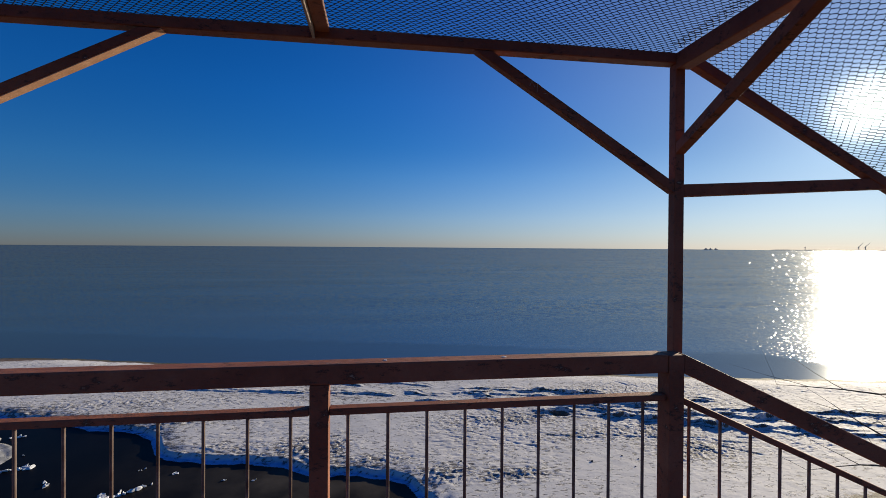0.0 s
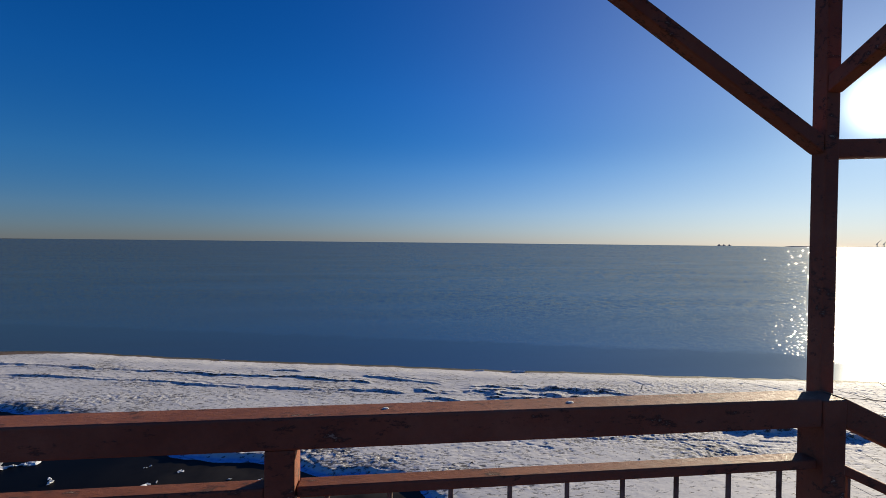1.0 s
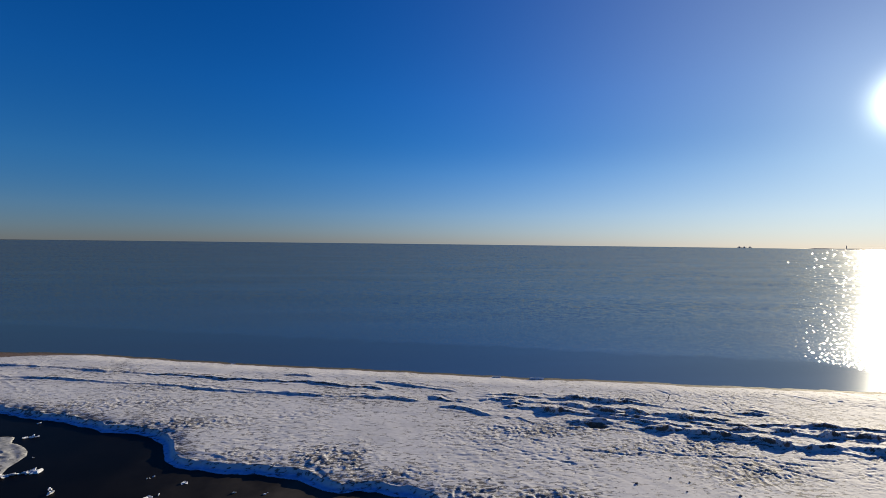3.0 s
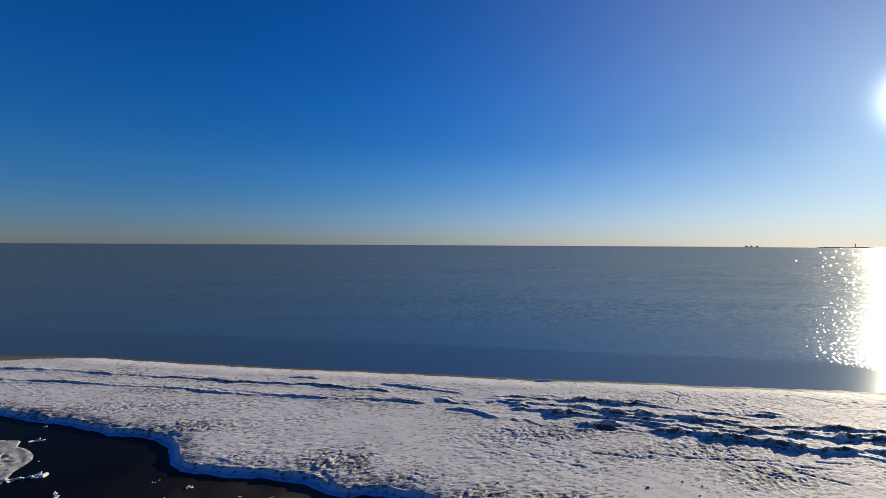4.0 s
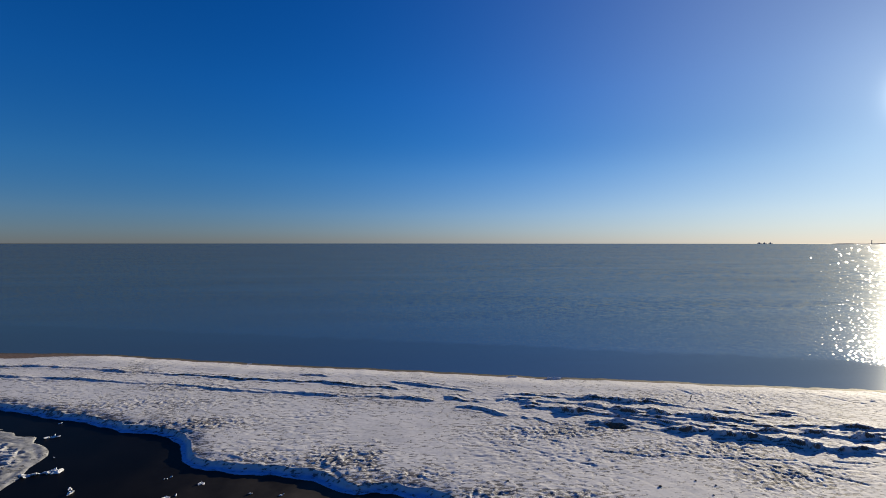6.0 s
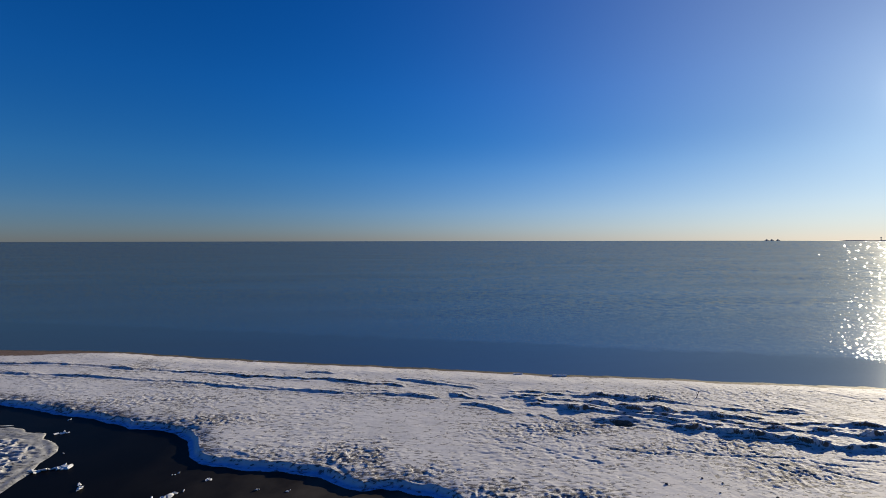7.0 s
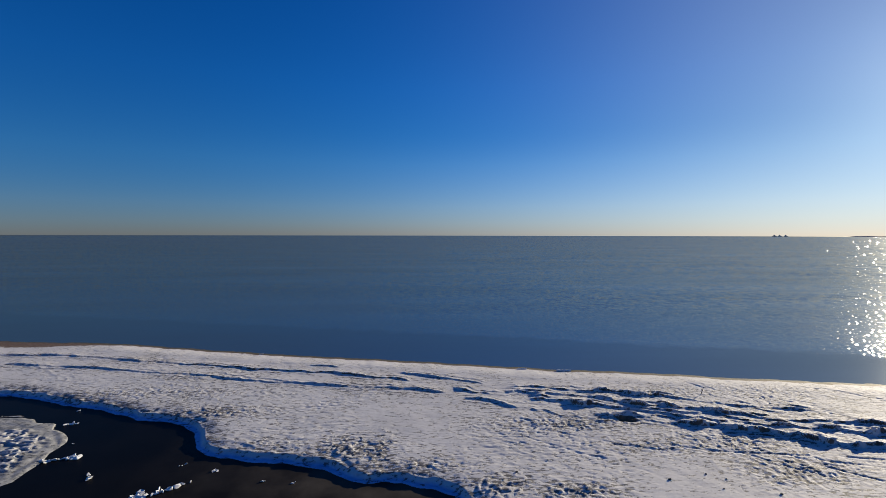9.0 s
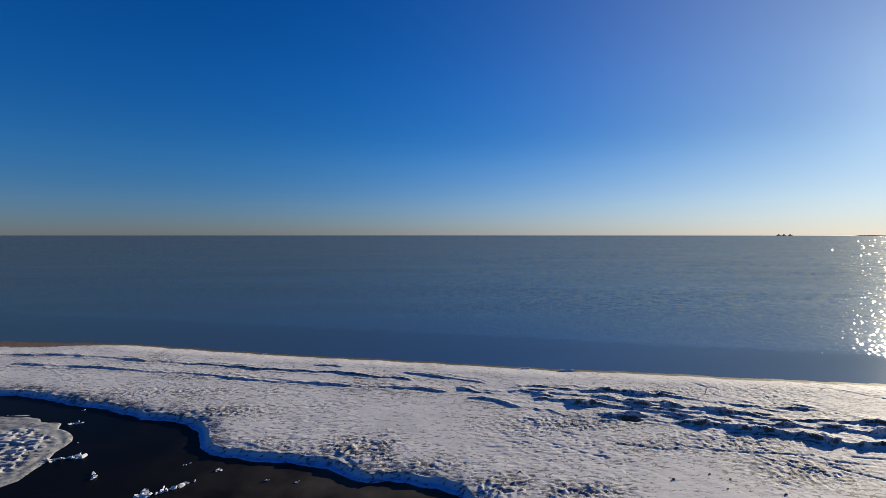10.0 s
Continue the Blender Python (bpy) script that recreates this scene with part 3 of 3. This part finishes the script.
def shelter():
    t = thing("lookout_shelter", "brown-painted timber shelter frame with diagonal braces", "shelter", TOWER)
    for x, c, w in ((SL, LX, -1), (SR, RX, 1)):
        part("post", box(x - 0.033, x + 0.033, YS, YS + 0.067, DECK, 13.429), TIMBER, t)
        part("post", box(x - 0.033, x + 0.033, 0.05, 0.117, DECK, 13.387), TIMBER, t)
        inner = c + 0.032 * w
        part("post_casing", box(min(inner, inner - 0.1 * w), max(inner, inner - 0.1 * w), Y0 - 0.025, Y0 + 0.095, DECK, 11.615), TIMBER, t)
        part("side_beam", box(x - 0.036, x + 0.055, 0.0, YS - 0.003, 13.389, 13.492), TIMBER, t)
        part("brace", prism([(YS - 0.002, 12.857), (YS - 0.002, 12.928), (2.684, 13.387), (2.506, 13.387)], x - 0.033, x + 0.033, axis="x"), TIMBER, t)
    part("front_beam", box(SL - 0.2, SR + 0.06, YS, YS + 0.083, 13.431, 13.497), TIMBER, t)
    part("rear_beam", box(SL - 0.2, SR + 0.13, 0.03, 0.13, 13.494, 13.57), TIMBER, t)
    part("joist", box(-0.278, -0.2, 0.13, YS - 0.004, 13.462, 13.497), TIMBER, t)
    # added strip in pale wood stands for the joist's lit left face
    part("lath", box(-0.294, -0.28, 0.13, YS - 0.004, 13.424, 13.497, 0.003), SCRATCH_OR_LIT, t, "thin wooden strip, pale as the lit joist face")
    part("brace", prism([(0.634, 13.429), (0.744, 13.429), (SR - 0.035, 12.681), (SR - 0.035, 12.608)], YS + 0.003, YS + 0.067), TIMBER, t)
    part("brace", prism([(-1.085, 13.429), (-1.2, 13.429), (SL + 0.035, 12.812), (SL + 0.035, 12.737)], YS + 0.003, YS + 0.067), TIMBER, t)
    # an added tan strip paints the sunlight on its underside
    part("lit_edge", prism([(-1.085, 13.425), (-1.088, 13.431), (SL + 0.035, 12.74), (SL + 0.035, 12.733)], YS + 0.006, YS + 0.064, 0), LITWOOD, t, "tan strip painted as sunlight along the brace")
    for a, b in (((0.975, 13.232), (0.988, 13.266)), ((0.988, 13.266), (1.006, 13.228)), ((1.022, 13.2), (1.025, 13.25)), ((1.025, 13.25), (1.045, 13.235)), ((1.06, 13.195), (1.09, 13.19))):
        part("scratch", rod((a[0], YS + 0.003, a[1]), (b[0], YS + 0.003, b[1]), 0.0016, 6), SCRATCH_OR_LIT, t, "pale scratched mark")


def railing():
    t = thing("deck_railing", "brown timber deck railing with thin metal balusters", "railing", TOWER)
    part("top_rail", box(LX + 0.07, RX - 0.07, Y0 - 0.02, Y0 + 0.1, 11.508, 11.62, 0.008), TIMBER, t)
    part("post", box(-0.286, -0.184, Y0 - 0.012, Y0 + 0.09, DECK, 11.506), TIMBER, t)
    for a, b in ((LX + 0.07, -0.288), (-0.182, RX - 0.07)):
        part("lower_rail", box(a, b, Y0, Y0 + 0.07, 11.334, 11.372), TIMBER, t)
        part("bottom_rail", box(a, b, Y0, Y0 + 0.07, 10.63, 10.68), TIMBER, t)
    xs = [-0.389 - 0.224 * k for k in range(9)] + [-0.082 + 0.2205 * k for k in range(9)]
    for x in xs:
        part("baluster", rod((x, Y0 + 0.03, 10.67), (x, Y0 + 0.03, 11.345), 0.0095), ROD, t)
    for x, y, r in ((0.81, 3.51, 0.009), (0.12, 3.51, 0.007)):
        bm = bmesh.new()
        bmesh.ops.create_cone(bm, cap_ends=True, segments=9, radius1=r * 1.3, radius2=r * 0.7, depth=0.004)
        for v in bm.verts:
            v.co.x *= 1.4 + 0.5 * noise.noise(v.co * 90)
        bmesh.ops.translate(bm, verts=bm.verts, vec=(x, y, 11.622))
        part("dropping", bm, WHITE, t, "small dried white mark")


SLOPE = -0.458


def stair_side():
    t = thing("stair_railing", "sloping brown timber stair railing with thin metal balusters", "railing", TOWER)
    x0, x1 = RX + 0.034, 5.4
    line = lambda z: [(x0, z), (x1, z + SLOPE * (x1 - x0))]
    for name, top, low, y0, y1 in (("top_rail", 11.62, 11.505, -0.02, 0.1), ("lower_rail", 11.355, 11.312, 0, 0.07), ("bottom_rail", 10.74, 10.68, 0, 0.07)):
        (a, za), (b, zb) = line(top)
        part(name, prism([(a, za), (b, zb), (b, zb - top + low), (a, low)], Y0 + y0, Y0 + y1), TIMBER, t)
    for k in range(14):
        x = x0 + 0.07 + 0.2135 * k
        dz = SLOPE * (x - x0)
        part("baluster", rod((x, Y0 + 0.03, 10.72 + dz), (x, Y0 + 0.03, 11.33 + dz), 0.0095), ROD, t)
    part("end_post", box(x1, x1 + 0.12, Y0 - 0.02, Y0 + 0.1, -0.5, 10.1), TIMBER, t)
    s = thing("stairs", "brown timber stairs descending from the deck", "stairs", TOWER)
    for y in (2.34, Y0 - 0.03):
        part("stringer", prism([(x0, DECK - 0.02), (x0, DECK - 0.26), (x1, DECK - 0.26 + SLOPE * (x1 - x0)), (x1, DECK - 0.02 + SLOPE * (x1 - x0))], y, y + 0.05), TIMBER, s)
    for k in range(9):
        x = x0 + 0.02 + k * 0.385
        z = DECK - 0.16 * (k + 1)
        part("tread", box(x, x + 0.33, 2.4, Y0 - 0.04, z - 0.045, z, 0.004), TIMBER, s)


def wire_panel(name, place, width, depth, pitch, parent, label=""):
    """Woven zigzag wires; place(u, v) gives the point."""
    nu, nv, r = int(width / pitch), int(depth / pitch), 0.0023
    tri = [(math.cos(a), math.sin(a)) for a in (0.5, 2.6, 4.7)]
    v, f = [], []
    for i in range(nu):
        for k in range(nv + 1):
            edge = 0.5 + 0.56 * (1 if (k + i) % 2 else -1)
            sag = 0.006 * noise.noise(Vector((i * pitch * 4, k * pitch * 4, 3)))
            for half in (-0.16, 0.16):
                p = Vector(place((i + edge) * pitch, (k + half) * pitch)) + Vector((0, 0, sag + 0.0016 * ((i + k) % 2)))
                base = len(v)
                v += [(p.x + r * c, p.y + 0.3 * r * c, p.z + r * s) for c, s in tri]
                if base % ((nv + 1) * 6):
                    f += [(base - 3 + a, base - 3 + (a + 1) % 3, base + (a + 1) % 3, base + a) for a in range(3)]
    ob = new(name, mesh_from(name, v, f, WIRE))
    ob.parent = parent
    return tagged(ob, label, kind="stuff")


def wire_roof():
    t = thing("mesh_ceiling", "dark woven wire mesh stretched over the shelter beams", "wire mesh", TOWER)
    wire_panel("wire_mesh", lambda u, w: (SL - 0.15 + u, YS + 0.07 - w, 13.501), SR - SL + 0.12, 2.3, 0.0225, t)
    c = thing("stair_canopy", "brown timber rafter and tie bar carrying wire mesh over the stairs", "canopy", TOWER)
    s = -0.517
    x0, x1 = SR + 0.064, 4.7
    top = 13.449 - s * (2.165 - x0)
    for y in (YS + 0.003, 2.3):
        part("rafter", prism([(x0, top - 0.075), (x0, top), (x1, top + s * (x1 - x0)), (x1, top - 0.075 + s * (x1 - x0))], y, y + 0.065), TIMBER, c)
    part("tie_bar", prism([(SR + 0.034, 12.59), (SR + 0.034, 12.67), (3.4, 12.747), (3.545, 12.678)], YS + 0.01, YS + 0.066), TIMBER, c)
    run = math.hypot(1, s)
    wire_panel("wire_mesh", lambda u, w: (SR - 0.02 + w / run, YS + 0.05 - u, top + 0.012 + s * (SR - 0.02 + w / run - x0)), 1.25, 2.6, 0.025, c)
    for k in range(7):
        x = x0 + 0.33 + 0.26 * k
        z = top + s * (x - x0)
        part("wire_tie", rod((x, YS + 0.0, z + 0.016), (x + 0.03, YS + 0.05, z - 0.004), 0.004, 6), WIRE, c)


deck()
shelter()
railing()
stair_side()
wire_roof()


# ---- beach things ----
def ice_clump(x, y, sx, sy, h, turn, seed):
    rnd = random.Random(seed)
    t = thing("ice_clump", "broken white ice shards frozen into the dark pool", "ice", pose(*on_plan(x, y), 0.04, 0, 0, turn), "ice in the pool")
    for k in range(max(2, int(18 * sx))):
        u, w = rnd.gauss(0, 0.45) * sx, rnd.gauss(0, 0.5) * sy
        size = rnd.uniform(0.05, 0.2) * (0.6 + sx)
        bm = bmesh.new()
        m = Matrix.Translation((u, w, 0.15 * h)) @ Euler([rnd.uniform(-0.6, 0.6), rnd.uniform(-0.6, 0.6), rnd.gauss(0, 0.8)]).to_matrix().to_4x4() @ Matrix.Diagonal((size, 0.5 * size, rnd.uniform(0.2, 0.9) * h, 1))
        bmesh.ops.create_icosphere(bm, subdivisions=1, radius=1, matrix=m)
        for v in bm.verts:
            v.co += 0.45 * size * noise.noise_vector(v.co * 9 + Vector((seed, 0, 0)))
        part("shard", bm, ICE, t)


for i, c in enumerate(((-21.3, 33.8, 0.5, 0.16, 0.08, 20), (-17.9, 29.2, 0.9, 0.16, 0.1, 12), (-18.7, 28.9, 0.6, 0.2, 0.1, 5), (-15.6, 27.1, 0.55, 0.1, 0.08, -45), (-11.3, 25.7, 0.5, 0.3, 0.16, 20),
                       (-10.8, 26.1, 0.35, 0.14, 0.1, 30), (-12.2, 25.2, 0.7, 0.2, 0.12, 0), (-11.6, 28.0, 0.2, 0.1, 0.05, 10), (-9.6, 27.3, 0.3, 0.1, 0.05, 25), (-19.0, 31.0, 0.12, 0.08, 0.05, 0),
                       (-6.9, 26.1, 0.15, 0.08, 0.05, 0), (-5.4, 25.9, 0.18, 0.1, 0.05, 0), (-22.3, 36.1, 0.2, 0.08, 0.05, 0))):
    ice_clump(*c, i * 7.3)


def driftwood(x, y, length, r, turn):
    bm = rod((-length / 2, 0, 0), (length / 2, 0, 0), r, 10, 0.7 * r)
    bmesh.ops.subdivide_edges(bm, edges=[e for e in bm.edges if abs(e.verts[0].co.x - e.verts[1].co.x) > 0.1], cuts=8)
    for v in bm.verts:
        v.co += 0.25 * r * Vector((0, noise.noise(v.co * 3), noise.noise(v.co * 3 + Vector((5, 0, 0)))))
    me = bpy.data.meshes.new("driftwood_log")
    bm.to_mesh(me)
    bm.free()
    me.materials.append(LOG)
    ob = new("driftwood_log", me)
    x, y = on_plan(x, y)
    ob.matrix_world = pose(x, y, float(ground_height(np.array([x]), np.array([y]))[0][0]) + 0.6 * r, 0, 0, turn)
    tagged(ob, "pale weathered driftwood log lying on the wet sand", "driftwood", "driftwood along the shore")


driftwood(13.7, 42.6, 1.35, 0.13, -4)
driftwood(10.2, 43.4, 0.9, 0.09, 5)
driftwood(-14.6, 50.2, 0.5, 0.06, 20)


def stone(x, y, size, seed):
    bm = bmesh.new()
    bmesh.ops.create_icosphere(bm, subdivisions=2, radius=1)
    for v in bm.verts:
        k = size * (1 + 0.5 * noise.noise(v.co * 1.6 + Vector((seed, 0, 0))))
        v.co = Vector((v.co.x * k * 1.3, v.co.y * k, v.co.z * k * 0.8))
    me = bpy.data.meshes.new("stone")
    bm.to_mesh(me)
    bm.free()
    me.materials.append(STONE)
    ob = new("stone", me)
    x, y = on_plan(x, y)
    ob.matrix_world = pose(x, y, float(ground_height(np.array([x]), np.array([y]))[0][0]) + 0.35 * size, 0, 0, 40 * seed)
    tagged(ob, "small dark stone poking out of the snow", "stone", "stones on the beach")


for i, (x, y, r) in enumerate(((12.66, 24.34, 0.11), (14.7, 24.7, 0.08), (17.0, 22.8, 0.1), (15.4, 24.2, 0.07), (14.7, 23.4, 0.06), (5.5, 25.5, 0.09), (5.75, 24.7, 0.06), (7.4, 26.6, 0.06), (3.9, 30.9, 0.06))):
    stone(x, y, 0.6 * r, i)


def beach_stick():
    x, y = on_plan(21.47, 35.37)
    z = float(ground_height(np.array([x]), np.array([y]))[0][0])
    t = thing("beach_stick", "thin dark forked stick standing slanted in the snow", "stick", pose(x, y, z))
    part("stem", rod((0, 0, -0.1), (0.28, 0.07, 0.5), 0.03, 8, 0.018), BARK, t)
    part("fork", rod((0.14, 0.035, 0.25), (0.08, 0.07, 0.42), 0.02, 6, 0.01), BARK, t)


beach_stick()


def twig_tree(x, y, top, seed, boughs):
    rnd = random.Random(seed)
    t = thing("bare_tree", "leafless dark tree with thin crooked branches below the tower", "tree", pose(x, y, 0))
    base = float(ground_height(np.array([x]), np.array([y]))[0][0]) - 0.1
    trunk, crown = bmesh.new(), bmesh.new()

    def limb(bm, a, way, length, r, level):
        steps = 6
        p, d = Vector(a), Vector(way).normalized()
        for k in range(steps):
            d = (d + (0.22 if level else 0.05) * Vector((rnd.uniform(-1, 1), rnd.uniform(-1, 1), rnd.uniform(-0.8, 0.8)))).normalized()
            q = p + d * (length / steps)
            seg = rod(p, q, r * (1 - k / (steps + 1)), 6, r * (1 - (k + 1) / (steps + 1)))
            m = bpy.data.meshes.new("seg")
            seg.to_mesh(m)
            seg.free()
            bm.from_mesh(m)
            bpy.data.meshes.remove(m)
            if level and k >= 1:
                for _ in range(2 if level > 1 else 1):
                    side = Vector((rnd.uniform(-1, 1), rnd.uniform(-1, 1), rnd.uniform(-0.2, 0.8)))
                    limb(crown, q, d * 0.5 + side, length * rnd.uniform(0.35, 0.55), r * 0.5 * (1 - k / (steps + 1)), level - 1)
            p = q

    limb(trunk, (0, 0, base), (0, 0, 1), top - base, 0.11, 0)
    for start, way, length in boughs:
        limb(crown, start, way, length, 0.026, 1)
    part("trunk", trunk, BARK, t)
    part("crown", crown, BARK, t)


twig_tree(10.8, 7.2, 11.2, 5, [((0, 0, 10.6), (-3.5, 0.6, 0.35), 3.1), ((0, 0, 9.5), (-2.6, 0.4, 0.1), 3.0), ((0, 0, 9.3), (-2.6, 0.7, 0.3), 2.8), ((0, 0, 10.2), (-1.9, 0.5, 0.2), 2.1), ((0, 0, 10.9), (1.4, -0.6, 0.8), 2.0), ((0, 0, 10.0), (0.5, -1.6, 0.6), 2.2)])

# ---- the far shore ----
def far_at(dx, dy, dist=4500):
    k = dist / math.hypot(dx, dy)
    return dx * k, dy * k


def spit(a, b, h):
    (ax, ay), (bx, by) = far_at(*a), far_at(*b)
    bm = bmesh.new()
    n = 24
    rows = []
    for i in range(n + 1):
        k = i / n
        x, y = ax + (bx - ax) * k, ay + (by - ay) * k
        z = h * (0.7 + 0.5 * noise.noise(Vector((x * 0.01, y * 0.01, 0)))) * min(1, 6 * k + 0.2, 6 * (1 - k) + 0.2)
        rows.append([bm.verts.new((x, y, -1)), bm.verts.new((x * 1.002, y * 1.002, z)), bm.verts.new((x * 1.02, y * 1.02, z)), bm.verts.new((x * 1.022, y * 1.022, -1))])
    for r, q in zip(rows, rows[1:]):
        for i in range(3):
            bm.faces.new((r[i], q[i], q[i + 1], r[i + 1]))
    me = bpy.data.meshes.new("breakwater")
    bm.to_mesh(me)
    bm.free()
    me.materials.append(FAR)
    tagged(new("breakwater", me), "low grey breakwater far off on the horizon", "breakwater")


spit((0.714, 0.700), (0.764, 0.645), 7)
spit((0.7756, 0.6312), (0.80, 0.60), 7)
spit((0.803, 0.596), (0.86, 0.51), 8)


def lighthouse():
    x, y = far_at(0.748, 0.6637)
    t = thing("lighthouse", "small grey lighthouse on the distant breakwater", "lighthouse", pose(x, y, 4))
    part("tower", rod((0, 0, 0), (0, 0, 18), 2.6, 12, 2), FAR, t)
    part("lantern", rod((0, 0, 18), (0, 0, 24), 4, 12, 3), FAR, t)


def crane(dx, dy):
    x, y = far_at(dx, dy)
    t = thing("harbour_crane", "tall grey harbour crane far off on the breakwater", "crane", pose(x, y, 4, 0, 0, math.degrees(math.atan2(-dx, dy))), "harbour cranes")
    part("mast", rod((0, 0, 0), (-3, 0, 26), 2.6, 8, 2), FAR, t)
    part("jib", rod((-3, 0, 25), (20, 0, 52), 1.8, 8, 1.0), FAR, t)
    part("cabin", box(-7, 1, -4, 4, 18, 26, 0.5), FAR, t)


def ship(dx, dy, size):
    x, y = far_at(dx, dy)
    t = thing("ship", "dark cargo ship anchored far off on the horizon", "ship", pose(x, y, 0, 0, 0, math.degrees(math.atan2(-dx, dy))), "ships on the horizon")
    part("hull", prism([(-size, 5), (size, 5), (0.9 * size, -1), (-0.9 * size, -1)], -8, 8, 0), FAR, t)
    part("bridge", box(-0.5 * size, 0.2 * size, -6, 6, 5, 13, 0.5), FAR, t)


lighthouse()
crane(0.7917, 0.6109)
crane(0.7965, 0.6046)
for a, s in (((0.6424, 0.7664), 17), ((0.648, 0.7616), 14), ((0.6545, 0.756), 14)):
    ship(*a, s)
